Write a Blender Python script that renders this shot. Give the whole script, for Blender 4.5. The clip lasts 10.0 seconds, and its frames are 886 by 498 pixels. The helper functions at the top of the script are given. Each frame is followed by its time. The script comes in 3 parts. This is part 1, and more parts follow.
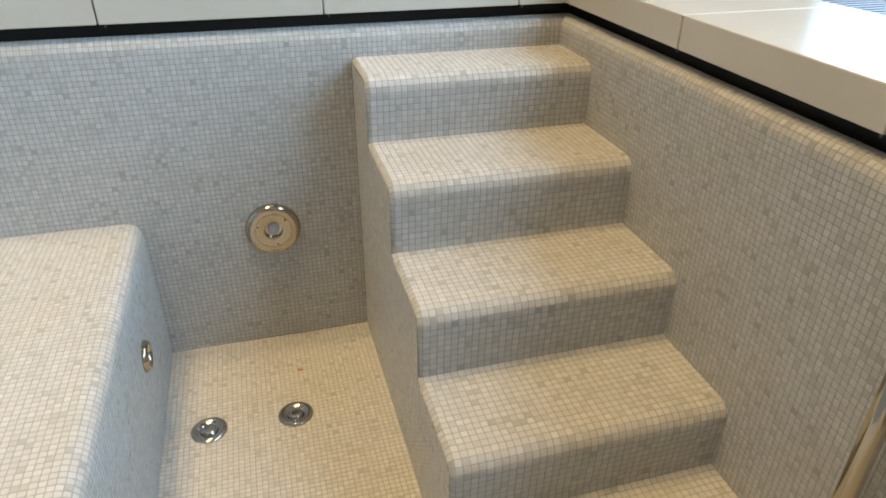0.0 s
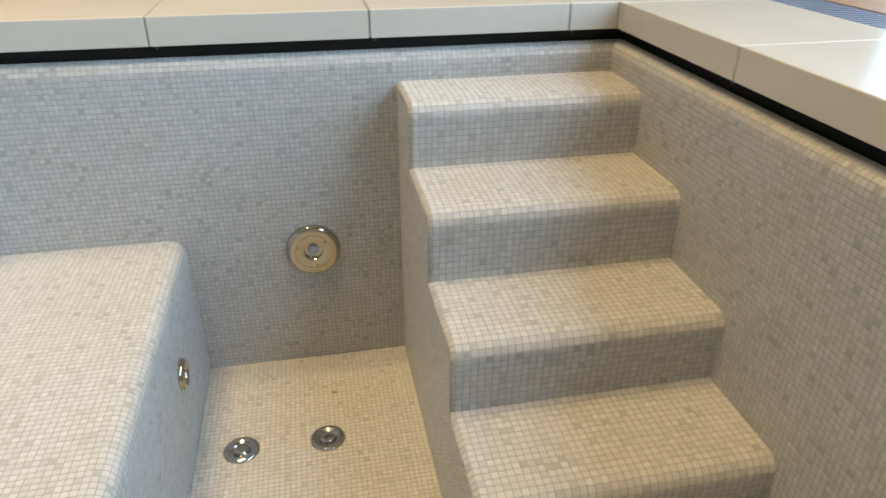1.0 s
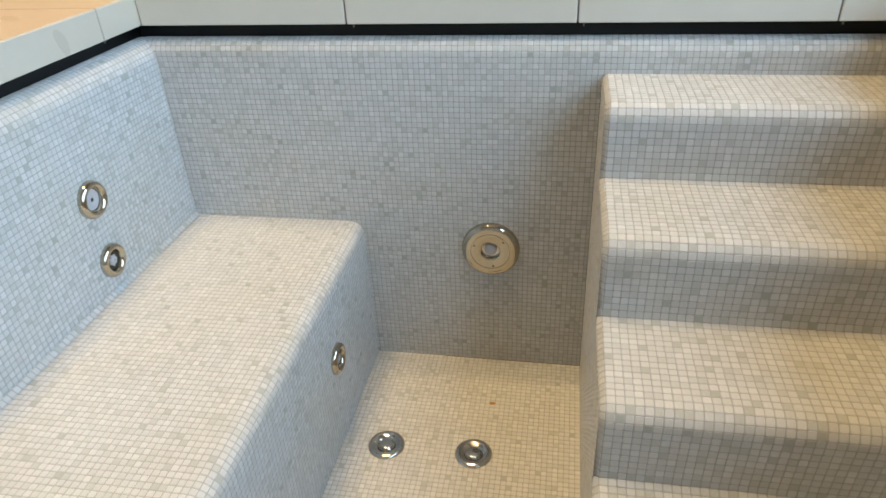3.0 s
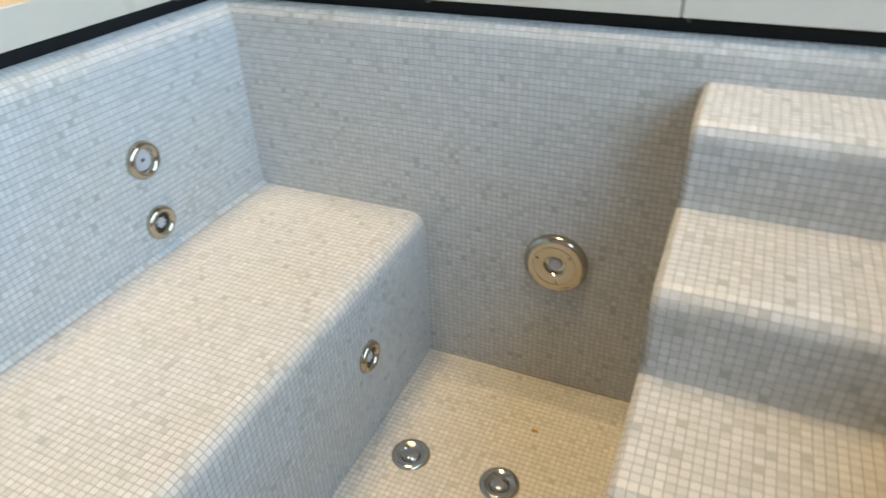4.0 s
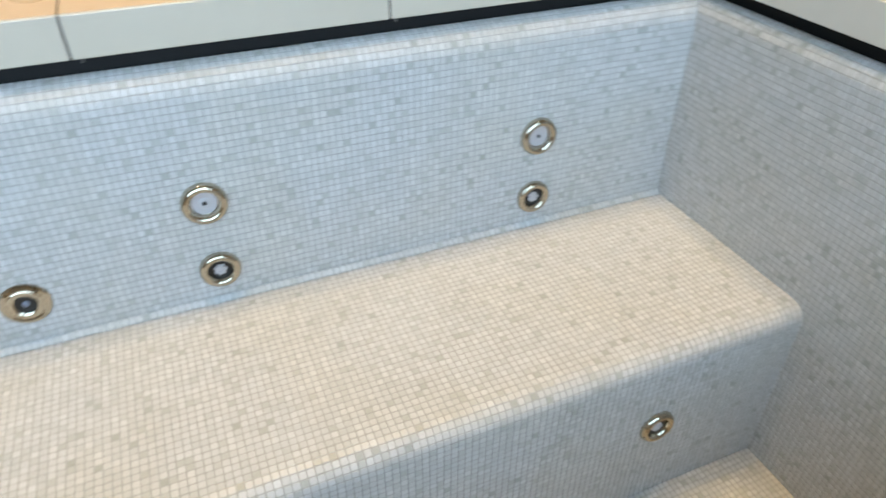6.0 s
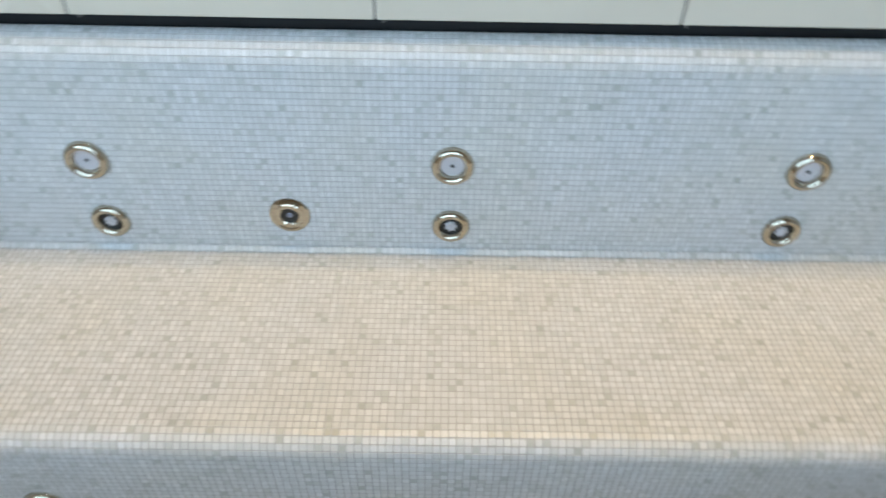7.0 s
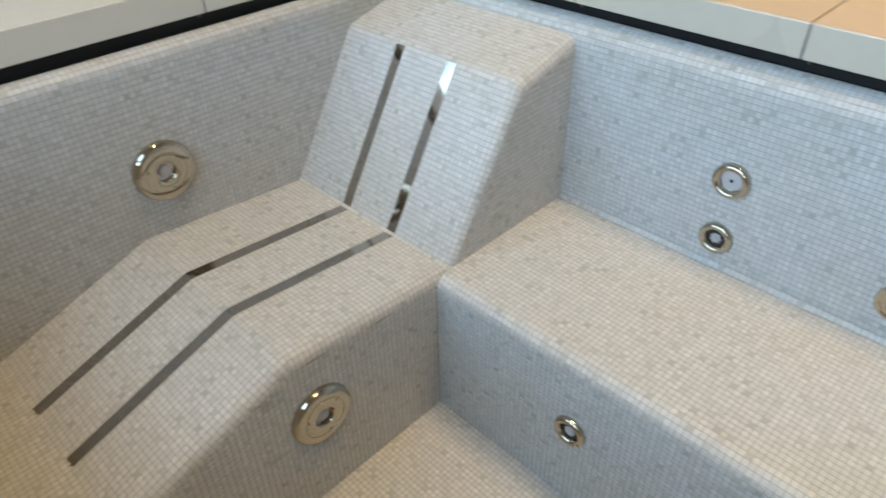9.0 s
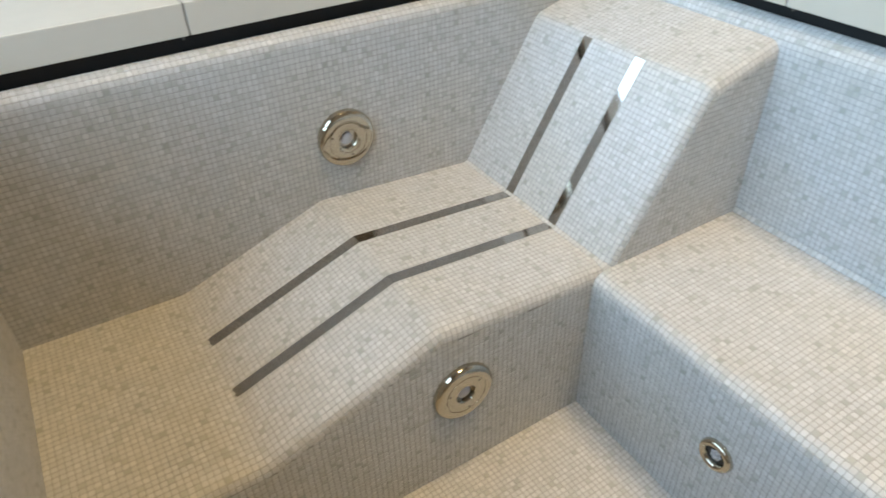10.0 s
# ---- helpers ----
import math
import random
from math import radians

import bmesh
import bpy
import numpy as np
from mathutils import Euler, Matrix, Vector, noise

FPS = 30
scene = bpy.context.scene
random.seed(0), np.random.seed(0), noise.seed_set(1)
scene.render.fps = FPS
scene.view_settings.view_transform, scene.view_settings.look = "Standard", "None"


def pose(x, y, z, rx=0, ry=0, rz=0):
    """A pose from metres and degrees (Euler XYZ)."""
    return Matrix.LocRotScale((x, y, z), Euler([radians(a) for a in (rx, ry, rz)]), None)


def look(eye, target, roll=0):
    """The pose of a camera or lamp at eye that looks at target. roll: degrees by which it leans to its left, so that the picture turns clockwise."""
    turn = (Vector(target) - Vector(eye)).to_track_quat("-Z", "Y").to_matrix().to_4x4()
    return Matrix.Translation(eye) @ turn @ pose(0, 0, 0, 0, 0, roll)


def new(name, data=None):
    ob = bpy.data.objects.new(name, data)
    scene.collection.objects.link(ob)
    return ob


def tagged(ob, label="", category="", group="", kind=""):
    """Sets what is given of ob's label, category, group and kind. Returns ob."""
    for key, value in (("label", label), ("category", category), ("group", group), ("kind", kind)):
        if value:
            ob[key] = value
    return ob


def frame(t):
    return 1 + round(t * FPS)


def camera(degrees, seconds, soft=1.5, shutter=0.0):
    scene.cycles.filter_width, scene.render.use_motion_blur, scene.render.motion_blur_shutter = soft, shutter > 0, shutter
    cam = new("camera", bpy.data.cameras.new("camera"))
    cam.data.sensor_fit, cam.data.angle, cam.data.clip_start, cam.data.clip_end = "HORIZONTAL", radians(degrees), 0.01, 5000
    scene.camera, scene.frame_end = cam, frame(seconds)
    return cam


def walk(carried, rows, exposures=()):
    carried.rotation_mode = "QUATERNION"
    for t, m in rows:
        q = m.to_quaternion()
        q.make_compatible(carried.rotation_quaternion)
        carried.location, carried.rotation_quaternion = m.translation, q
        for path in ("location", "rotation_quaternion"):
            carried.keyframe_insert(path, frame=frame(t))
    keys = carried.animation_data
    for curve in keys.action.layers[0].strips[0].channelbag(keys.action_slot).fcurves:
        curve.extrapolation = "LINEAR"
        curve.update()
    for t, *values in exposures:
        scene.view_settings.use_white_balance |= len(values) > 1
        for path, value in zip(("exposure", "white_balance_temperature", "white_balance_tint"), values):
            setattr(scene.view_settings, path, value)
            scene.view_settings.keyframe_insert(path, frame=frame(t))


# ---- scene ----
cam = camera(66.8, 10.0, 1.55, 0.45)
PATH = [
    (0, (0.96, 0.363, 1.492), (1.437, 2.028, 0.493), 0.4),
    (0.5, (0.973, 0.378, 1.51), (1.433, 2.068, 0.545), -0.4),
    (1, (0.997, 0.41, 1.511), (1.341, 2.127, 0.545), 0.1),
    (1.5, (1.055, 0.462, 1.516), (1.18, 2.208, 0.548), 0.5),
    (2, (1.121, 0.499, 1.51), (1.059, 2.235, 0.519), -0.2),
    (2.5, (1.129, 0.538, 1.506), (0.89, 2.248, 0.496), -2.3),
    (2.7, (1.134, 0.569, 1.501), (0.852, 2.274, 0.494), -2.3),
    (3.8, (1.278, 0.847, 1.48), (0.701, 2.417, 0.383), -3.5),
    (4, (1.313, 0.885, 1.473), (0.612, 2.415, 0.393), -1.9),
    (4.5, (1.367, 0.977, 1.497), (0.329, 2.274, 0.383), -1.7),
    (5, (1.32, 0.972, 1.484), (0.114, 2.12, 0.376), -3.4),
    (5.2, (1.313, 0.993, 1.493), (0.059, 2.077, 0.374), -3.8),
    (6.3, (1.303, 1.184, 1.609), (-0.183, 1.58, 0.331), -0.1),
    (6.5, (1.284, 1.176, 1.647), (-0.181, 1.426, 0.309), -1.6),
    (7, (1.261, 1.136, 1.661), (-0.223, 1.147, 0.32), 1.2),
    (7.5, (1.334, 1.096, 1.678), (-0.124, 0.725, 0.36), 0.2),
    (8, (1.396, 1.001, 1.687), (0.03, 0.337, 0.385), -0.8),
    (8.5, (1.472, 0.889, 1.686), (0.244, -0.051, 0.418), -1.0),
    (9, (1.541, 0.849, 1.685), (0.423, -0.285, 0.474), -1.4),
    (9.5, (1.597, 0.814, 1.687), (0.62, -0.467, 0.501), -1.6),
    (10, (1.617, 0.811, 1.673), (0.803, -0.555, 0.46), -1.8),
]
EXPOSURES = ((0.0, -0.13), (4.0, -0.11), (5.0, -0.04), (6.5, -0.32), (7.2, -0.36), (8.0, -0.42), (8.8, -0.5), (9.5, -0.47), (10.0, -0.2))
walk(cam, [(t, look(eye, target, roll)) for t, eye, target, roll in PATH], EXPOSURES)

# ---- world and light ----
world = bpy.data.worlds.new("world")
scene.world = world
world.use_nodes = True
wn = world.node_tree.nodes
sky = wn.new("ShaderNodeTexSky")
sky.sky_type, sky.sun_disc, sky.sun_elevation, sky.sun_rotation = "NISHITA", False, radians(45), radians(90)
world.node_tree.links.new(sky.outputs[0], wn["Background"].inputs[0])
wn["Background"].inputs[1].default_value = 0.1


def area_lamp(name, m, sx, sy, power, colour):
    data = bpy.data.lights.new(name, "AREA")
    data.shape, data.size, data.size_y, data.energy, data.color = "RECTANGLE", sx, sy, power, colour
    ob = new(name, data)
    ob.matrix_world = m
    return ob


WIN_X, WIN_Z0, WIN_Z1, WIN_Y0, WIN_Y1 = 3.9, 2.95, 5.4, -4.2, 3.0
CEIL = 10.0
LOW_Z0, LOW_Z1, LOW_Y0, LOW_Y1 = 1.5, 2.65, -2.6, 3.4
DAY = (0.40, 0.705, 1.0)
for y0, y1, z0, z1, power in ((WIN_Y0, WIN_Y1, WIN_Z0, WIN_Z1, 204), (LOW_Y0, LOW_Y1, LOW_Z0, LOW_Z1, 76)):
    middle = ((y0 + y1) / 2, (z0 + z1) / 2)
    area_lamp("window_daylight", look((WIN_X - 0.03, *middle), (-5, middle[0], middle[1] - 0.001)), y1 - y0, z1 - z0, power, DAY)
SPOTS = [(x, y) for x in (-1.2, -0.4, 0.5) for y in (0.2, 1.2, 2.2, 3.2)]
for x, y in SPOTS:
    lamp = area_lamp("downlight_lamp", look((x, y, CEIL - 0.03), (x, y + 0.001, 0)), 0.26, 0.26, 14.1, (1.0, 0.70, 0.32))
    lamp.data.spread = radians(70)
    lamp.data.shape = "DISK"


# ---- materials ----
def material(name, colour, rough=0.5, metal=0.0, grain=0.06, scale=40.0, bump=0.0, coarse=0.06, rough_var=0.1):
    """A surface with fine grain and broad blotches in its colour, gloss and relief."""
    m = bpy.data.materials.new(name)
    m.use_nodes = True
    nt, bsdf = m.node_tree, m.node_tree.nodes["Principled BSDF"]
    n, l = nt.nodes, nt.links
    tc = n.new("ShaderNodeTexCoord")
    fine, broad = n.new("ShaderNodeTexNoise"), n.new("ShaderNodeTexNoise")
    fine.inputs["Scale"].default_value, broad.inputs["Scale"].default_value = scale, scale / 14
    fine.inputs["Detail"].default_value = 5
    l.new(tc.outputs["Object"], fine.inputs["Vector"])
    l.new(tc.outputs["Object"], broad.inputs["Vector"])
    a, b = n.new("ShaderNodeMapRange"), n.new("ShaderNodeMapRange")
    a.inputs["To Min"].default_value, a.inputs["To Max"].default_value = 1 - 2 * grain, 1 + 2 * grain
    b.inputs["To Min"].default_value, b.inputs["To Max"].default_value = 1 - 2 * coarse, 1 + 2 * coarse
    l.new(fine.outputs["Fac"], a.inputs["Value"])
    l.new(broad.outputs["Fac"], b.inputs["Value"])
    mul = n.new("ShaderNodeMath")
    mul.operation = "MULTIPLY"
    l.new(a.outputs[0], mul.inputs[0])
    l.new(b.outputs[0], mul.inputs[1])
    tint = n.new("ShaderNodeVectorMath")
    tint.operation = "SCALE"
    tint.inputs[0].default_value = colour
    l.new(mul.outputs[0], tint.inputs["Scale"])
    l.new(tint.outputs[0], bsdf.inputs["Base Color"])
    r = n.new("ShaderNodeMapRange")
    r.inputs["To Min"].default_value, r.inputs["To Max"].default_value = max(rough - rough_var, 0.02), rough + rough_var
    l.new(broad.outputs["Fac"], r.inputs["Value"])
    l.new(r.outputs[0], bsdf.inputs["Roughness"])
    bsdf.inputs["Metallic"].default_value = metal
    if bump:
        bp = n.new("ShaderNodeBump")
        bp.inputs["Strength"].default_value, bp.inputs["Distance"].default_value = bump, 0.002
        l.new(fine.outputs["Fac"], bp.inputs["Height"])
        l.new(bp.outputs[0], bsdf.inputs["Normal"])
    return m


def mosaic_material():
    """Pale stone mosaic: every tile has a tone of its own, clouded by fine veins."""
    m = material("mosaic_tile", (1, 1, 1), 0.42, 0.0, 0.05, 180.0, 0.12, 0.03, 0.1)
    nt, bsdf = m.node_tree, m.node_tree.nodes["Principled BSDF"]
    n, l = nt.nodes, nt.links
    geo, info = n.new("ShaderNodeNewGeometry"), n.new("ShaderNodeObjectInfo")
    add, fr = n.new("ShaderNodeMath"), n.new("ShaderNodeMath")
    fr.operation = "FRACT"
    l.new(geo.outputs["Random Per Island"], add.inputs[0])
    l.new(info.outputs["Random"], add.inputs[1])
    l.new(add.outputs[0], fr.inputs[0])
    ramp = n.new("ShaderNodeValToRGB")
    e = ramp.color_ramp.elements
    stops = ((0.0, (0.35, 0.352, 0.33)), (0.03, (0.42, 0.422, 0.40)), (0.12, (0.470, 0.470, 0.462)), (0.45, (0.505, 0.502, 0.50)),
             (0.85, (0.53, 0.527, 0.525)), (1.0, (0.565, 0.562, 0.56)))
    for k, (p, c) in enumerate(stops):
        el = e[k] if k < 2 else e.new(p)
        el.position, el.color = p, (*c, 1)
    l.new(fr.outputs[0], ramp.inputs[0])
    old = bsdf.inputs["Base Color"].links[0].from_node
    cloud, warm = n.new("ShaderNodeTexNoise"), n.new("ShaderNodeMix")
    pos = n.new("ShaderNodeNewGeometry")
    l.new(pos.outputs["Position"], cloud.inputs["Vector"])
    cloud.inputs["Scale"].default_value, cloud.inputs["Detail"].default_value = 3.5, 4
    warm.data_type, warm.blend_type = "RGBA", "MULTIPLY"
    spread = n.new("ShaderNodeMapRange")
    spread.inputs["From Min"].default_value, spread.inputs["From Max"].default_value = 0.42, 0.68
    l.new(cloud.outputs["Fac"], spread.inputs["Value"])
    l.new(spread.outputs[0], warm.inputs["Factor"])
    l.new(ramp.outputs[0], warm.inputs["A"])
    warm.inputs["B"].default_value = (1.0, 0.975, 0.92, 1)
    l.new(warm.outputs["Result"], old.inputs[0])
    return m


TILE = mosaic_material()
GROUT = material("grout", (0.37, 0.363, 0.345), 0.85, 0, 0.08, 120, 0.2, 0.06)
EDGE_STONE = material("edge_stone", (0.54, 0.485, 0.40), 0.3, 0, 0.015, 25, 0.03, 0.02)
STONE = material("deck_stone", (0.60, 0.56, 0.49), 0.2, 0, 0.015, 25, 0.03, 0.02)
SAND = material("sand_tile", (0.64, 0.49, 0.345), 0.3, 0, 0.03, 25, 0.03, 0.04)
JOINT = material("deck_joint", (0.16, 0.15, 0.14), 0.9)
CONCRETE = material("concrete", (0.30, 0.29, 0.28), 0.9, 0, 0.1, 30, 0.3)
# near-black colour that carries the shade inside gutter and drain channel
HOLLOW_DARK = material("hollow_shade_black", (0.010, 0.009, 0.009), 0.6)
CHROME = material("polished_steel", (0.52, 0.47, 0.385), 0.07, 1.0, 0.01, 60, 0, 0.02, 0.04)
STEEL = material("satin_steel", (0.60, 0.57, 0.53), 0.06, 1.0, 0.03, 90, 0, 0.04, 0.02)
CHANNEL = material("channel_steel", (0.52, 0.49, 0.46), 0.08, 1.0, 0.02, 60, 0, 0.05, 0.03)
OPAL = material("opal_plastic", (0.44, 0.42, 0.43), 0.35, 0, 0.01, 40, 0, 0.01)
# black of the screws, and painted shade for holes and recesses in fittings
BLACK = material("black_screw_and_hole_shade", (0.015, 0.015, 0.015), 0.4)
GRATE = material("grate_plastic", (0.20, 0.22, 0.28), 0.4)
WOOD = material("brown_wood", (0.32, 0.19, 0.10), 0.45, 0, 0.15, 20, 0.1, 0.1)
PLASTER = material("warm_plaster", (0.42, 0.34, 0.26), 0.9, 0, 0.02, 15, 0.1, 0.04)
WHITE = material("ceiling_white", (0.50, 0.46, 0.40), 0.9, 0, 0.02, 15, 0.1, 0.02)
RUST = material("rust_spot", (0.34, 0.18, 0.04), 0.8, 0, 0.3, 200, 0.2)
FRAME = material("window_frame", (0.75, 0.75, 0.75), 0.4)
SKYPANE = bpy.data.materials.new("bright_sky_pane")
SKYPANE.use_nodes = True
SKYPANE.node_tree.nodes["Principled BSDF"].inputs["Emission Color"].default_value = (0.62, 0.80, 1.0, 1)
SKYPANE.node_tree.nodes["Principled BSDF"].inputs["Emission Strength"].default_value = 4.0


# ---- mesh helpers ----
def mesh_object(name, verts, faces, mat, parent=None, smooth=False):
    me = bpy.data.meshes.new(name)
    me.from_pydata(verts, [], faces)
    me.materials.append(mat)
    if smooth:
        me.polygons.foreach_set("use_smooth", [True] * len(me.polygons))
    me.update()
    ob = new(name, me)
    ob.parent = parent
    return ob


def part(name, bm, mat, parent, label="", smooth=False):
    me = bpy.data.meshes.new(name)
    bmesh.ops.recalc_face_normals(bm, faces=bm.faces)
    bm.to_mesh(me)
    bm.free()
    me.materials.append(mat)
    if smooth:
        me.polygons.foreach_set("use_smooth", [True] * len(me.polygons))
        me.set_sharp_from_angle(angle=radians(28))
    ob = new(name, me)
    ob.parent = parent
    return tagged(ob, label)


def box_bm(x0, x1, y0, y1, z0, z1, bevel=0.0, segments=2):
    bm = bmesh.new()
    bmesh.ops.create_cube(bm, size=1, matrix=Matrix.Translation(((x0 + x1) / 2, (y0 + y1) / 2, (z0 + z1) / 2))
                          @ Matrix.Diagonal((x1 - x0, y1 - y0, z1 - z0, 1)))
    if bevel:
        bmesh.ops.bevel(bm, geom=bm.edges[:], offset=bevel, segments=segments, affect="EDGES", profile=0.5)
    return bm


def lathe_bm(profile, steps=40, scallop=0.0, lobes=6):
    """A turned form about z from (radius, height) pairs; scallop waves the rim."""
    bm = bmesh.new()
    rings = []
    for r, z in profile:
        if r < 1e-6:
            rings.append([bm.verts.new((0, 0, z))] * steps)
            continue
        rings.append([bm.verts.new((r * (1 + scallop * math.cos(lobes * 2 * math.pi * k / steps)) * math.cos(2 * math.pi * k / steps),
                                    r * (1 + scallop * math.cos(lobes * 2 * math.pi * k / steps)) * math.sin(2 * math.pi * k / steps), z))
                      for k in range(steps)])
    for a, b in zip(rings, rings[1:]):
        for k in range(steps):
            vs = []
            for v in (a[k], a[(k + 1) % steps], b[(k + 1) % steps], b[k]):
                if v not in vs:
                    vs.append(v)
            if len(vs) > 2:
                bm.faces.new(vs)
    return bm


def thing(name, label, category, group="", m=None):
    ob = new(name)
    ob.empty_display_size = 0.05
    if m is not None:
        ob.matrix_world = m
    return tagged(ob, label, category, group)


# ---- plan ----
RIGHT, BACK, FRONT = 1.932, 2.40, -0.868          # inner wall faces; the left wall is x = 0, the pool floor z = 0
BENCH_X, BENCH_Z = 0.562, 0.512
LOUNGE_Y = -0.172
STAIR_X = 1.252
TREADS = (0.979, 0.790, 0.590, 0.392, 0.196)
RISERS = (2.170, 1.878, 1.597, 1.320, 1.045)
LIP, RIM = 1.068, 0.062
DECK0, DECK1 = 1.106, 1.186
PITCH, STAIR_PITCH, GAP, PROUD, WORN = 0.0153, 0.0178, 0.0019, 0.0008, 0.13
SEEN_FROM = np.array((1.15, 0.75, 1.6))
rng = np.random.default_rng(7)


def fillet(points, radii):
    """A polyline with its corners rounded."""
    out = [np.array(points[0], float)]
    for k in range(1, len(points) - 1):
        p, a, b = (np.array(points[i], float) for i in (k, k - 1, k + 1))
        r = radii[k]
        if r <= 0:
            out.append(p)
            continue
        u, w = (a - p) / np.linalg.norm(a - p), (b - p) / np.linalg.norm(b - p)
        half = math.acos(max(-1, min(1, float(u @ w)))) / 2
        d = r / math.tan(half)
        c = p + (u + w) / np.linalg.norm(u + w) * r / math.sin(half)
        s, e = p + u * d - c, p + w * d - c
        total = math.pi - 2 * half
        for i in range(7):
            f = i / 6
            out.append(c + (math.sin((1 - f) * total) * s + math.sin(f * total) * e) / math.sin(total))
    out.append(np.array(points[-1], float))
    return np.array(out)


def spaced(line, pitch=PITCH):
    """Points along a polyline at even steps of about a tile, and the unit normals there."""
    seg = np.linalg.norm(np.diff(line, axis=0), axis=1)
    keep = np.r_[True, seg > 1e-7]
    line, seg = line[keep], seg[seg > 1e-7]
    s = np.r_[0, np.cumsum(seg)]
    n = max(1, round(s[-1] / pitch))
    at = np.linspace(0, s[-1], n + 1)
    p = np.stack([np.interp(at, s, line[:, k]) for k in (0, 1)], 1)
    d = np.stack([np.interp(np.clip(at + 2e-3, 0, s[-1]), s, line[:, k]) - np.interp(np.clip(at - 2e-3, 0, s[-1]), s, line[:, k])
                  for k in (0, 1)], 1)
    d /= np.linalg.norm(d, axis=1)[:, None]
    return p, np.stack([-d[:, 1], d[:, 0]], 1)


def sheet_quads(line, lift, axis, v0, v1, round_low=0.0, round_high=0.0, turn=1, pitch=PITCH):
    """Cells of a surface swept along axis from v0 to v1; its long edges may roll over by a radius. lift maps the profile's plane into space."""
    p, nrm = spaced(line, pitch)
    length = v1 - v0
    ends = (math.pi / 2 - 1) * (round_low + round_high)
    n = max(1, round((length + ends) / pitch))
    at = np.linspace(0, length + ends, n + 1)
    v, drop = np.empty(n + 1), np.zeros(n + 1)
    for k, a in enumerate(at):
        low, high = round_low * math.pi / 2, round_high * math.pi / 2
        if round_low and a < low:
            t = (low - a) / round_low
            v[k], drop[k] = v0 + round_low * (1 - math.sin(t)), round_low * (1 - math.cos(t))
        elif round_high and a > at[-1] - high:
            t = (a - (at[-1] - high)) / round_high
            v[k], drop[k] = v1 - round_high * (1 - math.sin(t)), round_high * (1 - math.cos(t))
        else:
            v[k] = v0 + a + (round_low - low if round_low else 0)
    g = lift(p)[:, None, :] + v[None, :, None] * np.array(axis, float) - turn * lift(nrm)[:, None, :] * drop[None, :, None]
    return np.stack([g[:-1, :-1], g[1:, :-1], g[1:, 1:], g[:-1, 1:]], 2).reshape(-1, 4, 3)


def flat_quads(origin, u, v, lu, lv):
    nu, nv = max(1, round(lu / PITCH)), max(1, round(lv / PITCH))
    a, b = np.linspace(0, lu, nu + 1), np.linspace(0, lv, nv + 1)
    g = np.array(origin, float) + a[:, None, None] * np.array(u, float) + b[None, :, None] * np.array(v, float)
    return np.stack([g[:-1, :-1], g[1:, :-1], g[1:, 1:], g[:-1, 1:]], 2).reshape(-1, 4, 3)


def under_quads(columns, height, base, place):
    """Cells of an upright face under the line height(a), cut along it."""
    out = []
    for a0, a1 in zip(columns, columns[1:]):
        h0, h1 = height(a0 + 1e-4), height(a1 - 1e-4)
        z0 = base(0.5 * (a0 + a1))
        rows = max(1, round((max(h0, h1) - z0) / PITCH) + 1)
        for k in range(rows):
            lo, hi = z0 + k * PITCH, z0 + (k + 1) * PITCH
            q = [(a0, min(lo, h0)), (a1, min(lo, h1)), (a1, min(hi, h1)), (a0, min(hi, h0))]
            if (q[3][1] - q[0][1]) + (q[2][1] - q[1][1]) > 0.012:
                out.append([place(*c) for c in q])
    return np.array(out, float)


def outward(quads):
    n = np.cross(quads[:, 2] - quads[:, 0], quads[:, 3] - quads[:, 1])
    n /= np.maximum(np.linalg.norm(n, axis=1), 1e-12)[:, None]
    back = ((SEEN_FROM - quads.mean(1)) * n).sum(1) < 0
    quads[back] = quads[back][:, ::-1]
    n[back] *= -1
    return quads, n


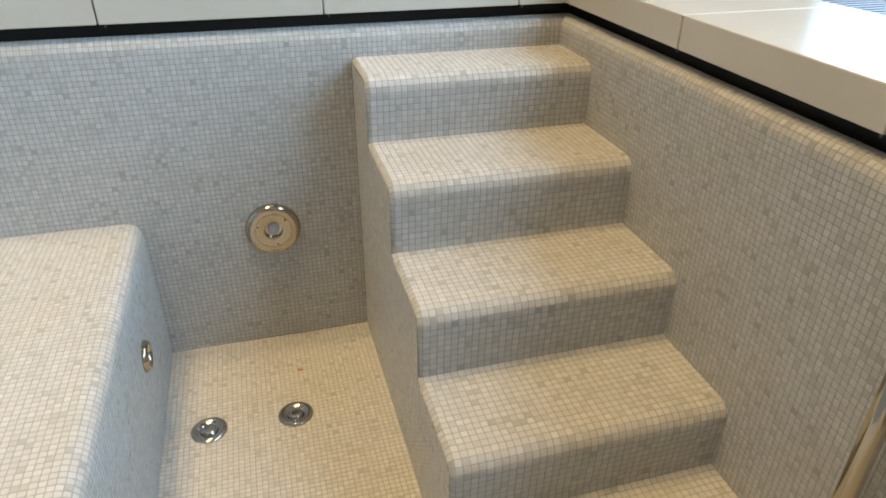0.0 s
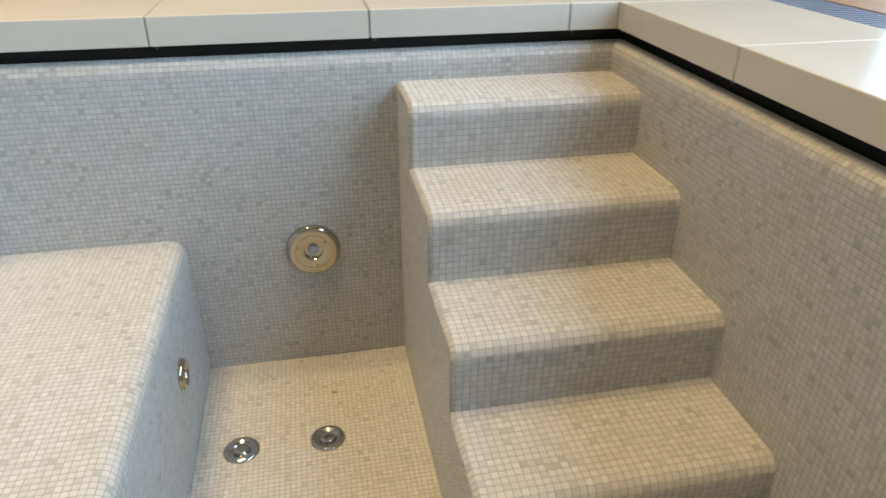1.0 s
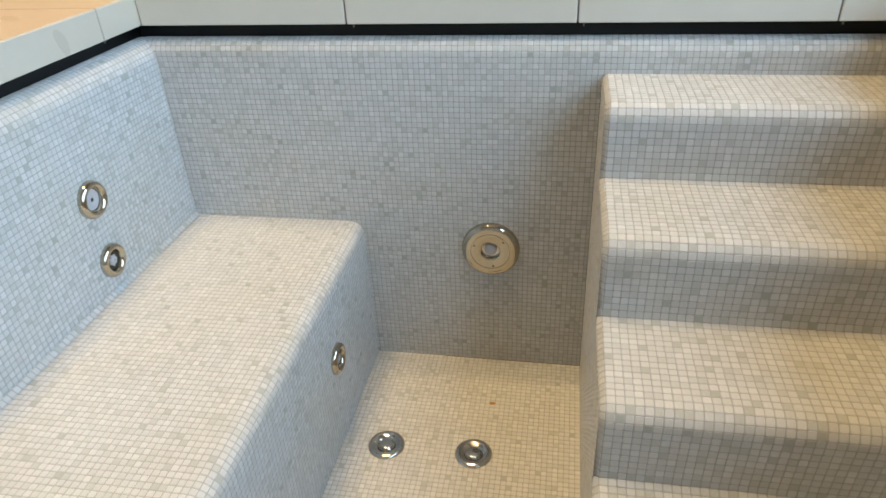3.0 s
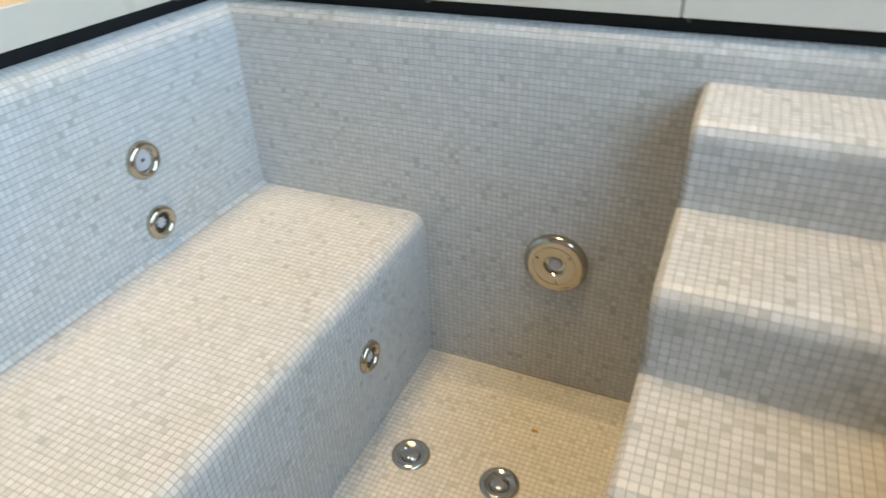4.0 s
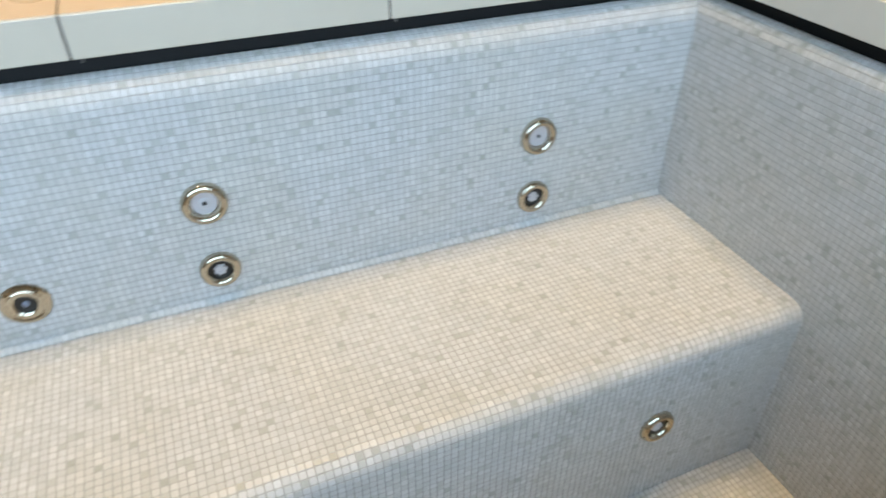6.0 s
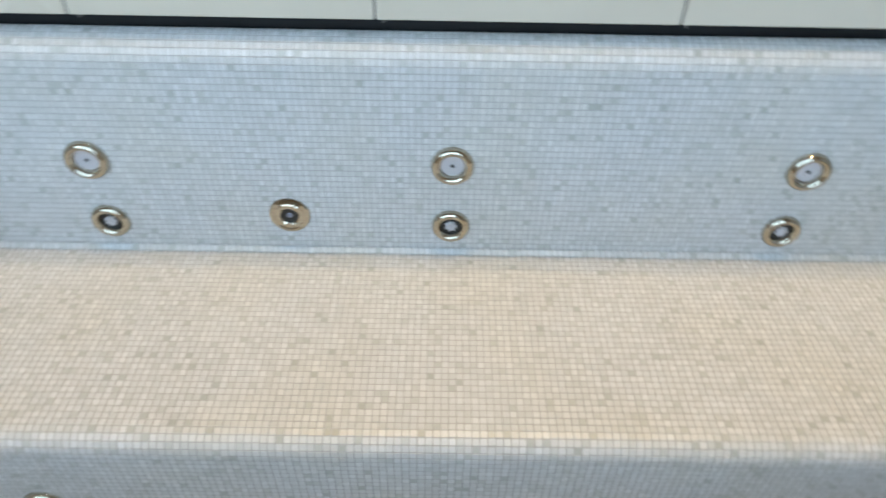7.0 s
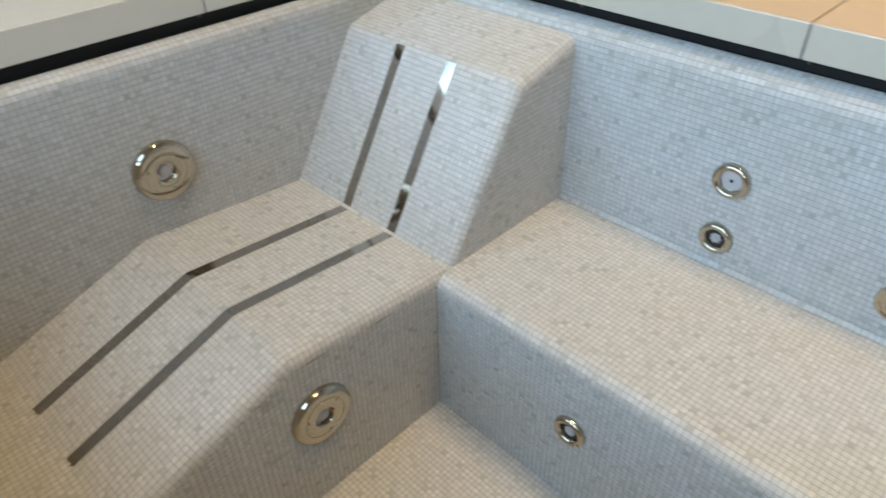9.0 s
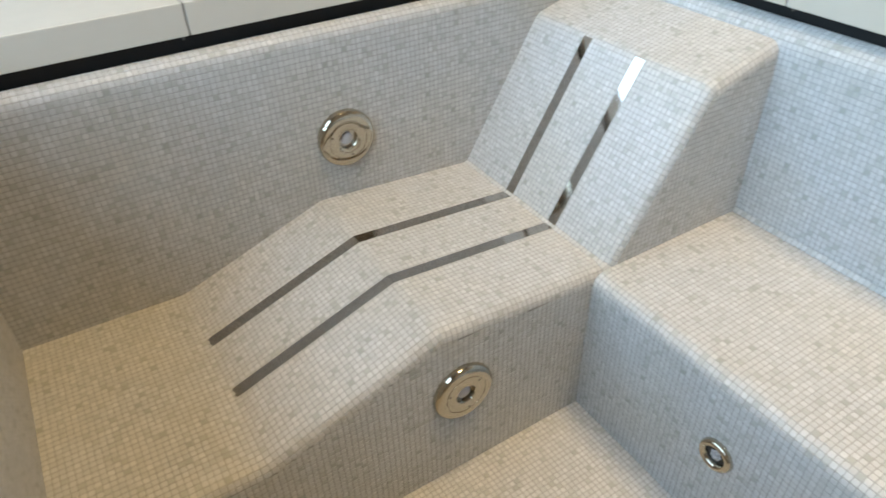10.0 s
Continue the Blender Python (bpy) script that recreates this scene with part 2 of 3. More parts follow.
def lay_tiles(owner, quads, near, count=300):
    """Tiles on the cells: those round the place near are pieces of their own, the rest is one mesh."""
    quads, n = outward(quads)
    c = quads.mean(1)
    u = quads[:, 1] - quads[:, 0]
    w = quads[:, 3] - quads[:, 0]
    lu, lw = np.linalg.norm(u, axis=1), np.linalg.norm(w, axis=1)
    grout_ob = mesh_object("grout", quads.reshape(-1, 3).tolist(), np.arange(len(quads) * 4).reshape(-1, 4).tolist(), GROUT, owner)
    mu, mw = np.median(lu), np.median(lw)
    whole = (abs(lu - mu) < 4e-4) & (abs(lw - mw) < 4e-4) & (abs((u * w).sum(1)) < 2e-6)
    order = np.argsort(np.linalg.norm(c - np.array(near), axis=1) + np.where(whole, 0, 1e3))
    single = order[:min(count, int(whole.sum()))]
    rest = np.setdiff1d(np.arange(len(quads)), single)
    tilt = rng.normal(0, 0.010, (len(quads), 2))
    shift = rng.normal(0, 0.00022, (len(quads), 2))
    grow = rng.normal(1, 0.010, len(quads))
    # the joined tiles
    q, cc, nn = quads[rest], c[rest][:, None], n[rest][:, None]
    uu, ww = (u / lu[:, None])[rest][:, None], (w / np.maximum(lw, 1e-9)[:, None])[rest][:, None]
    f = (1 - GAP / np.maximum(np.minimum(lu, lw), 0.006)) * grow
    rel = (q - cc) * f[rest][:, None, None]
    move = uu * shift[rest][:, :1, None] + ww * shift[rest][:, 1:, None]
    lean = (rel * uu).sum(2, keepdims=True) * tilt[rest][:, :1, None] + (rel * ww).sum(2, keepdims=True) * tilt[rest][:, 1:, None]
    def cut(corners):
        """Eight points for each four: the corners worn off."""
        before, after = np.roll(corners, 1, 1), np.roll(corners, -1, 1)
        return np.stack([corners + (before - corners) * WORN, corners + (after - corners) * WORN], 2).reshape(len(corners), 8, 3)

    top = cut(cc + move + rel * 0.92 + nn * (PROUD + lean))
    low = cut(cc + move + rel + nn * (lean - 0.0003))
    verts = np.concatenate([top, low], 1).reshape(-1, 3)
    b = (np.arange(len(rest)) * 16)[:, None]
    sides = [[k, 8 + k, 8 + (k + 1) % 8, (k + 1) % 8] for k in range(8)]
    faces = (b + np.arange(8)).tolist() + np.concatenate([b + np.array(r) for r in sides], 0).tolist()
    tagged(mesh_object("mosaic_tiles", verts.tolist(), faces, TILE, owner), "pale grey and cream mosaic tiles in tight rows", kind="stuff")
    # the single tiles share one mesh
    a, d = mu / 2 - GAP / 2, mw / 2 - GAP / 2
    square = np.array([[(-a, -d, 0), (a, -d, 0), (a, d, 0), (-a, d, 0)]])
    v = [(x * k, y * k, z) for k, z in ((0.92, PROUD), (1.0, -0.0003)) for x, y, _ in cut(square)[0]]
    me = bpy.data.meshes.new("tile")
    me.from_pydata(v, [], [list(range(8))] + sides)
    me.materials.append(TILE)
    for k in single:
        ax, az = Vector(u[k] / lu[k]), Vector(n[k])
        ay = az.cross(ax)
        m = Matrix((ax, ay, az)).transposed().to_4x4()
        m.translation = Vector(c[k]) + ax * shift[k, 0] + ay * shift[k, 1]
        ob = new("tile", me)
        ob.parent = owner
        ob.matrix_basis = m @ Matrix.Rotation(tilt[k, 0], 4, "X") @ Matrix.Rotation(tilt[k, 1], 4, "Y")


def prism(name, poly, lift, axis, v0, v1, mat, inset=0.004):
    """A solid body from a closed outline, swept along axis."""
    bm = bmesh.new()
    ax = Vector(axis)
    pts = lift(np.array(poly, float))
    lo = [bm.verts.new(Vector(p) + ax * v0) for p in pts]
    hi = [bm.verts.new(Vector(p) + ax * v1) for p in pts]
    bm.faces.new(lo)
    bm.faces.new(hi)
    for k in range(len(lo)):
        bm.faces.new((lo[k], lo[(k + 1) % len(lo)], hi[(k + 1) % len(hi)], hi[k]))
    return part(name, bm, mat, None)


def xz(p):
    return np.stack([p[:, 0], np.zeros(len(p)), p[:, 1]], 1)


def yz(p):
    return np.stack([np.zeros(len(p)), p[:, 0], p[:, 1]], 1)


# ---- the deck and the room ----
T = 0.22
def wall_body(name, x0, x1, y0, y1, label):
    return tagged(part(name, box_bm(x0, x1, y0, y1, -0.2, LIP - 0.07), CONCRETE, None), label, "pool wall", kind="structure")


def deck_side(name, along, start, stop, inner, outer, joints, label, sand=(0, 0), stone=STONE):
    """A row of deck slabs whose edge hangs over the overflow gap; inner is the edge's place, along the axis of the row."""
    owner = tagged(new(name), label, "pool deck", kind="structure")
    cuts = sorted([start, stop] + [j for j in joints if start + 0.01 < j < stop - 0.01])
    lo, hi = min(inner, outer), max(inner, outer)
    for a, b in zip(cuts, cuts[1:]):
        g = 0.0022
        if along == "x":
            bm = box_bm(a + g, b - g, lo, hi, DECK0, DECK1, 0.003)
        else:
            bm = box_bm(lo, hi, a + g, b - g, DECK0, DECK1, 0.003)
        part("slab", bm, stone, owner)
        if sand[0] <= (a + b) / 2 <= sand[1]:
            bm = box_bm(a + g, b - g, lo + 0.004, hi, DECK1 - 0.002, DECK1 + 0.0015) if along == "x" else box_bm(lo, hi - 0.004, a + g, b - g, DECK1 - 0.002, DECK1 + 0.0015)
            part("top_tile", bm, SAND, owner, "sand-coloured top tile")
    for j in cuts[1:-1]:
        if along == "x":
            bm = box_bm(j - 0.003, j + 0.003, lo + 0.004, hi - 0.004, DECK0 + 0.004, DECK1 - 0.0022)
        else:
            bm = box_bm(lo + 0.004, hi - 0.004, j - 0.003, j + 0.003, DECK0 + 0.004, DECK1 - 0.0022)
        part("joint", bm, JOINT, owner)
        c = inner + (0.014 if outer > inner else -0.014)
        x, y = (j + 0.016, c) if along == "x" else (c, j + 0.016)
        part("spacer", box_bm(x - 0.002, x + 0.002, y - 0.002, y + 0.002, DECK0 - 0.010, DECK0 + 0.001), JOINT, owner)
    return owner


DL, DR, DB, DF = -0.022, 1.943, 2.404, -0.900
S = 0.604
back_j = [0.577 + S * k for k in range(-1, 3)]
left_j = [1.606 + S * k for k in range(-4, 1)] + [2.235]
deck_side("deck_back", "x", DL, DR, DB, DB + S, back_j, "pale porcelain deck slabs along the pool edge")
deck_side("deck_front", "x", DL, DR, DF, DF - S, [1.296 + S * k for k in range(-2, 2)], "pale porcelain deck slabs along the pool edge")
deck_side("deck_left", "y", DF - S, DB + S, DL, DL - S, left_j, "grey-edged deck slabs topped with sand-coloured tiles", (-9, 9), EDGE_STONE)
deck_side("deck_right", "y", DF - S, DB + S, DR, 2.405, [1.778 + S * k for k in range(-5, 3)], "white porcelain deck slabs between pool and drain grate")

# drain grate beside the right-hand slabs
grate = tagged(new("drain_grate"), "blue-grey plastic overflow grate with cross slats", "grate", kind="structure")
# solid block under the slats, coloured near-black for the shade down there
part("channel", box_bm(2.409, 2.575, DF - S, DB + S, DECK0 - 0.05, DECK1 - 0.03), HOLLOW_DARK, grate, "drain channel as a solid block, its shade painted black")
for k in range(int((DB - DF + 0.6) / 0.026)):
    y = DF - 0.3 + 0.026 * k
    part("slat", box_bm(2.412, 2.572, y, y + 0.013, DECK1 - 0.022, DECK1 - 0.002), GRATE, grate)
floor_out = tagged(part("floor_right", box_bm(2.579, WIN_X, DF - S, DB + S, DECK0, DECK1 - 0.001), WOOD, None), "brown wooden floor beyond the drain grate", "floor", kind="structure")
tagged(part("floor_left", box_bm(-3.6, DL - S - 0.004, DF - S, DB + S, DECK0, DECK1 - 0.001), SAND, None), "sand-coloured tile floor of the room", "floor", kind="structure")
tagged(part("floor_back", box_bm(-3.6, WIN_X, DB + S + 0.004, 5.5, DECK0, DECK1 - 0.001), STONE, None), "pale porcelain floor of the room", "floor", kind="structure")
tagged(part("floor_front", box_bm(-3.6, WIN_X, -4.5, DF - S - 0.004, DECK0, DECK1 - 0.001), STONE, None), "pale porcelain floor of the room", "floor", kind="structure")

# overflow gutter behind the pool walls: solid black blocks stand in for its shade
gutter = tagged(new("gutter"), "overflow gutter under the deck slabs, its shade made of solid black blocks", "gutter", kind="structure")
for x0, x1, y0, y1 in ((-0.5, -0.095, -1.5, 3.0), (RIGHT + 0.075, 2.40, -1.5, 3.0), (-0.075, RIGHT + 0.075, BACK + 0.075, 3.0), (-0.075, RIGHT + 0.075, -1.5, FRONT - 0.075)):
    part("gutter_shade_block", box_bm(x0, x1, y0, y1, 0.95, DECK0 - 0.002), HOLLOW_DARK, gutter)

# the room's shell
tagged(part("wall_left", box_bm(-3.8, -3.6, -4.7, 5.7, DECK0, CEIL), PLASTER, None), "warm beige plaster wall", "wall", kind="structure")
tagged(part("wall_far", box_bm(-3.8, WIN_X + 0.2, 5.5, 5.7, DECK0, CEIL), PLASTER, None), "warm beige plaster wall", "wall", kind="structure")
tagged(part("wall_behind", box_bm(-3.8, WIN_X + 0.2, -4.7, -4.5, DECK0, CEIL), PLASTER, None), "warm beige plaster wall", "wall", kind="structure")
wall_win = tagged(new("wall_window"), "warm beige plaster wall with a wide high window", "wall", kind="structure")
for y0, y1, z0, z1 in ((-4.5, 5.5, DECK0, LOW_Z0), (-4.5, 5.5, LOW_Z1, WIN_Z0), (-4.5, 5.5, WIN_Z1, CEIL), (-4.5, WIN_Y0, WIN_Z0, WIN_Z1),
                       (WIN_Y1, 5.5, WIN_Z0, WIN_Z1), (-4.5, LOW_Y0, LOW_Z0, LOW_Z1), (LOW_Y1, 5.5, LOW_Z0, LOW_Z1)):
    part("wall_panel", box_bm(WIN_X, WIN_X + 0.2, y0, y1, z0, z1), PLASTER, wall_win)
for name, label, y0, y1, z0, z1 in (("window_1", "wide high window with bright daylight outside", WIN_Y0, WIN_Y1, WIN_Z0, WIN_Z1),
                                    ("window_2", "low window band with bright daylight outside", LOW_Y0, LOW_Y1, LOW_Z0, LOW_Z1)):
    win = tagged(new(name), label, "window", kind="structure")
    part("pane", box_bm(WIN_X + 0.1, WIN_X + 0.11, y0, y1, z0, z1), SKYPANE, win)
    for k in range(4):
        y = y0 + 0.03 + (y1 - y0 - 0.06) * k / 3
        part("window_frame", box_bm(WIN_X + 0.03, WIN_X + 0.09, y - 0.03, y + 0.03, z0, z1), FRAME, win)
tagged(part("ceiling", box_bm(-3.8, WIN_X + 0.2, -4.7, 5.7, CEIL, CEIL + 0.2), WHITE, None), "white plaster ceiling", "ceiling", kind="structure")
for x, y in SPOTS:
    d = thing("ceiling_downlight", "small round recessed downlight giving warm light", "downlight", "ceiling downlights", pose(x, y, CEIL))
    part("rim", lathe_bm([(0.131, -0.001), (0.150, -0.001), (0.150, -0.010), (0.139, -0.014), (0.131, -0.010), (0.131, -0.001)], 24), FRAME, d)

# ---- the pool shell ----
def wall_line(face, out, rim=RIM):
    """The profile of a pool wall: upright face and a rolled rim that falls off into the gutter."""
    return lambda z0: fillet([(face, z0), (face, LIP), (face + out * rim, LIP), (face + out * rim, LIP - 0.07)], [0, rim * 0.62, rim * 0.36, 0])


FLOOR_NEAR = (0.9, 1.7, 0)
body = wall_body("wall_back", -T, RIGHT + T, BACK + 0.12, BACK + T, "pool wall clad in pale grey mosaic with a rolled rim")
lay_tiles(body, sheet_quads(wall_line(BACK, 1)(0.0), yz, (1, 0, 0), -0.04, RIGHT + 0.04), (0.9, BACK, 0.75))
body = wall_body("wall_bench_side", -T, -0.12, FRONT - T, BACK + 0.12, "pool wall clad in pale bluish mosaic with a rolled rim")
lay_tiles(body, sheet_quads(wall_line(0.0, -1, 0.085)(BENCH_Z), xz, (0, 1, 0), FRONT - 0.04, BACK + 0.04), (0, 0.9, 0.75))
body = wall_body("wall_stair_side", RIGHT + 0.12, RIGHT + T, FRONT - T, BACK + 0.12, "pool wall clad in shaded grey mosaic with a rolled rim")
lay_tiles(body, sheet_quads(wall_line(RIGHT, 1)(0.0), xz, (0, 1, 0), FRONT - 0.04, BACK + 0.04), (RIGHT, 1.3, 0.85))
body = wall_body("wall_lounger_side", -0.12, RIGHT + 0.12, FRONT - T, FRONT - 0.12, "pool wall clad in grey mosaic with a rolled rim")
lay_tiles(body, sheet_quads(wall_line(FRONT, -1)(0.30), yz, (1, 0, 0), -0.04, RIGHT + 0.04), (1.1, FRONT, 0.8))

floor_ob = tagged(part("floor", box_bm(-T, RIGHT + T, FRONT - T, BACK + T, -0.25, -0.004), CONCRETE, None), "pool floor of small cream mosaic tiles", "pool floor", kind="structure")
q = np.concatenate([flat_quads((BENCH_X, LOUNGE_Y, 0), (1, 0, 0), (0, 1, 0), STAIR_X - BENCH_X, BACK - LOUNGE_Y),
                    flat_quads((STAIR_X, LOUNGE_Y, 0), (1, 0, 0), (0, 1, 0), RIGHT - STAIR_X, RISERS[-1] - LOUNGE_Y)])
lay_tiles(floor_ob, q, FLOOR_NEAR)

# bench along the left wall
line = fillet([(0.0, BENCH_Z), (BENCH_X, BENCH_Z), (BENCH_X, 0.0)], [0, 0.042, 0])
poly = fillet([(0.0, BENCH_Z - 0.004), (BENCH_X - 0.004, BENCH_Z - 0.004), (BENCH_X - 0.004, 0.0)], [0, 0.042, 0]).tolist() + [[0.0, 0.0]]
bench = tagged(prism("bench", poly, xz, (0, 1, 0), LOUNGE_Y, BACK, CONCRETE), "built-in pool bench clad in cream mosaic, rounded front edge", "bench", kind="structure")
lay_tiles(bench, sheet_quads(line, xz, (0, 1, 0), LOUNGE_Y, BACK), (0.35, 1.1, BENCH_Z))
cove = flat_quads((0.0016, LOUNGE_Y, BENCH_Z + 0.0125), (0.7071, 0, -0.7071), (0, 1, 0), 0.0155, BACK - LOUNGE_Y)
lay_tiles(bench, cove, (0, 1.1, BENCH_Z), 0)

# stairs
pts, rad = [(BACK, TREADS[0])], [0]
for k, (z, y) in enumerate(zip(TREADS, RISERS)):
    low = TREADS[k + 1] if k + 1 < len(TREADS) else 0.0
    pts += [(y - 0.012, z), (y, low)]
    rad += [0.040, 0.012 if low else 0]
line = fillet(pts, rad)
EDGE = 0.011
stairs = tagged(new("stairs"), "five pool steps clad in cream mosaic with rounded noses", "stairs", kind="structure")
for k, (z, y) in enumerate(zip(TREADS, RISERS)):
    rear, low = (RISERS[k - 1] + 0.004 if k else BACK), (TREADS[k + 1] if k < 4 else 0.02)
    poly = fillet([(rear, z - 0.004), (y - 0.008, z - 0.004), (y + 0.004, low), (y + 0.004, 0.0), (rear, 0.0)], [0, 0.040, 0, 0, 0]).tolist()
    prism("step", poly, yz, (1, 0, 0), STAIR_X + EDGE, RIGHT, CONCRETE).parent = stairs
lay_tiles(stairs, sheet_quads(line, yz, (1, 0, 0), STAIR_X, RIGHT, round_low=EDGE, turn=-1, pitch=STAIR_PITCH), (1.45, 1.75, 0.6))


def stair_height(y):
    h = 0.0
    for z, r in zip(TREADS, RISERS):
        if y >= r - 0.011 + EDGE:
            h = max(h, z - EDGE - 0.028 * max(0.0, 1 - (y - r + 0.011 - EDGE) / 0.03) ** 2)
    return h


stops = [BACK] + [r - 0.011 + EDGE for r in RISERS]
cols = [BACK]
for a, b in zip(stops, stops[1:]):
    n = round((a - b) / PITCH)
    cols += [a + (b - a) * i / n for i in range(1, n + 1)]
cols = cols[::-1]
lay_tiles(stairs, under_quads(cols, stair_height, lambda a: 0.0, lambda a, z: (STAIR_X, a, z)), (STAIR_X, 1.8, 0.3))

# lounger along the near wall
LP = [(0.0, 1.030), (0.238, 0.966), (0.512, 0.514), (1.045, 0.552), (1.505, 0.390), (RIGHT, 0.398)]
LRAD = [0, 0.045, 0.012, 0.06, 0.09, 0]
line = fillet(LP, LRAD)
LEDGE = 0.038
lounger = tagged(new("lounger"), "built-in reclining pool lounger clad in pale mosaic", "lounger", kind="structure")
for name, a, b in (("backrest", 0.0, 0.512), ("seat", 0.512, 1.045), ("leg_rest", 1.045, 1.505), ("foot_rest", 1.505, RIGHT)):
    xs = np.linspace(a, b, 14)
    poly = [[x, float(np.interp(x, line[:, 0], line[:, 1])) - 0.004] for x in xs] + [[b, 0.0], [a, 0.0]]
    prism(name, poly, xz, (0, 1, 0), FRONT, LOUNGE_Y - LEDGE, CONCRETE).parent = lounger
SLOTS, SLOT_W = (-0.625, -0.417), 0.035
quads = sheet_quads(line, xz, (0, 1, 0), FRONT, LOUNGE_Y, round_high=LEDGE, turn=1)
lay_tiles(lounger, quads, (0.9, -0.5, 0.53))


def lounge_height(x):
    return float(np.interp(x, line[:, 0], line[:, 1])) - LEDGE


n = round(RIGHT / PITCH)
cols = [RIGHT * i / n for i in range(n + 1)]
lay_tiles(lounger, under_quads(cols, lounge_height, lambda a: BENCH_Z if a < BENCH_X - 0.03 else 0.0, lambda a, z: (a, LOUNGE_Y, z)), (1.0, LOUNGE_Y, 0.2))


def strip(ys):
    """A polished steel channel strip that follows the lounger from backrest to calves."""
    ob = thing("air_channel", "polished steel air channel strip set into the lounger", "air channel", "lounger air channels")
    for a, b in ((0, 1), (1, 2), (2, 3)):
        p = [np.array(c) for c in ((0.241, 0.961), (0.512, 0.514), (1.045, 0.552), (1.500, 0.392))]
        d = (p[b] - p[a]) / np.linalg.norm(p[b] - p[a])
        nrm = np.array((-d[1], d[0]))
        bm = bmesh.new()
        sec = []
        for k, q in enumerate((p[a], p[b])):
            row = []
            for dy, h in ((-SLOT_W / 2, 0.0), (-SLOT_W / 2, 0.0013), (SLOT_W / 2, 0.0013), (SLOT_W / 2, 0.0)):
                w = q + nrm * h
                row.append(bm.verts.new((w[0], ys + dy, w[1])))
            sec.append(row)
        for k in range(3):
            bm.faces.new((sec[0][k], sec[0][k + 1], sec[1][k + 1], sec[1][k]))
        bm.faces.new(sec[0])
        bm.faces.new(sec[1])
        part("strip", bm, CHANNEL, ob)
    return ob


for ys in SLOTS:
    strip(ys)


# ---- fittings ----
def on_wall(x, y, z, normal):
    """A pose whose z axis is the wall's normal and whose y axis points up."""
    nz = Vector(normal)
    up = Vector((0, 0, 1)) if abs(nz.z) < 0.9 else Vector((0, 1, 0))
    ax = up.cross(nz).normalized()
    m = Matrix((ax, nz.cross(ax), nz)).transposed().to_4x4()
    m.translation = Vector((x, y, z)) + nz * PROUD
    return m


def ring_profile(outer, inner, height):
    return [(outer, -0.001), (outer, 0.002)] + [((outer + inner) / 2 + (outer - inner) / 2 * math.cos(a), 0.002 + (height - 0.002) * math.sin(a))
            for a in [math.pi * k / 12 for k in range(1, 12)]] + [(inner, 0.001), (inner - 0.002, -0.001)]


def upper_jet(m):
    ob = thing("massage_jet", "round chrome massage jet with an opal nozzle disc", "pool jet", "upper wall jets", m)
    part("ring", lathe_bm(ring_profile(0.0495, 0.0285, 0.017)), CHROME, ob, smooth=True)
    part("nozzle_disc", lathe_bm([(0.0268, 0.001), (0.0268, 0.0030), (0.0245, 0.0042), (0.013, 0.0024), (0.0085, 0.0046), (0.0060, 0.0046), (0.0055, 0.002), (0, 0.002)]), OPAL, ob, "opal white disc", True)
    part("seat", lathe_bm([(0.0285, 0.0016), (0, 0.0016)]), STEEL, ob, "steel seat")
    # no bore: a black disc gives the outlet's shade
    part("outlet", lathe_bm([(0.0050, 0.0032), (0, 0.0032)], 16), BLACK, ob, "flat black disc painted as the shaded hole")
    return ob


def lower_jet(m, group="lower wall jets"):
    ob = thing("massage_jet", "round chrome massage jet with a white nozzle in a shallow black dish with the recess shade painted in", "pool jet", group, m)
    part("ring", lathe_bm(ring_profile(0.0465, 0.025, 0.016)), CHROME, ob, smooth=True)
    # barely sunk; the depth is put in as black colour
    part("recess", lathe_bm([(0.028, 0.004), (0.026, 0.0015), (0, 0.0015)]), BLACK, ob, "shallow black dish with the recess shade painted in")
    part("nozzle", lathe_bm([(0.0135, 0.0016), (0.0135, 0.006), (0.011, 0.008), (0.0055, 0.008), (0.0045, 0.005), (0, 0.005)], 48, 0.14, 7), OPAL, ob, "white fluted nozzle")
    return ob


def suction(m):
    ob = thing("suction_fitting", "round chrome suction fitting with a flat black disc painted as the shaded opening", "pool fitting", "", m)
    part("ring", lathe_bm([(0.050, -0.001), (0.050, 0.003), (0.047, 0.007), (0.040, 0.009), (0.036, 0.0075), (0.034, 0.009), (0.025, 0.0095), (0.0215, 0.007), (0.0215, 0.001)]), CHROME, ob, smooth=True)
    # flat disc whose black colour stands for shade inside the opening
    part("opening", lathe_bm([(0.0225, 0.002), (0, 0.002)]), BLACK, ob, "flat black disc painted as the shaded opening")
    # small added button, blue-grey in place of a glint in the dark opening
    part("glint_button", lathe_bm([(0.007, 0.002), (0.007, 0.004), (0.005, 0.0055), (0, 0.0055)], 24), GRATE, ob, smooth=True)
    return ob


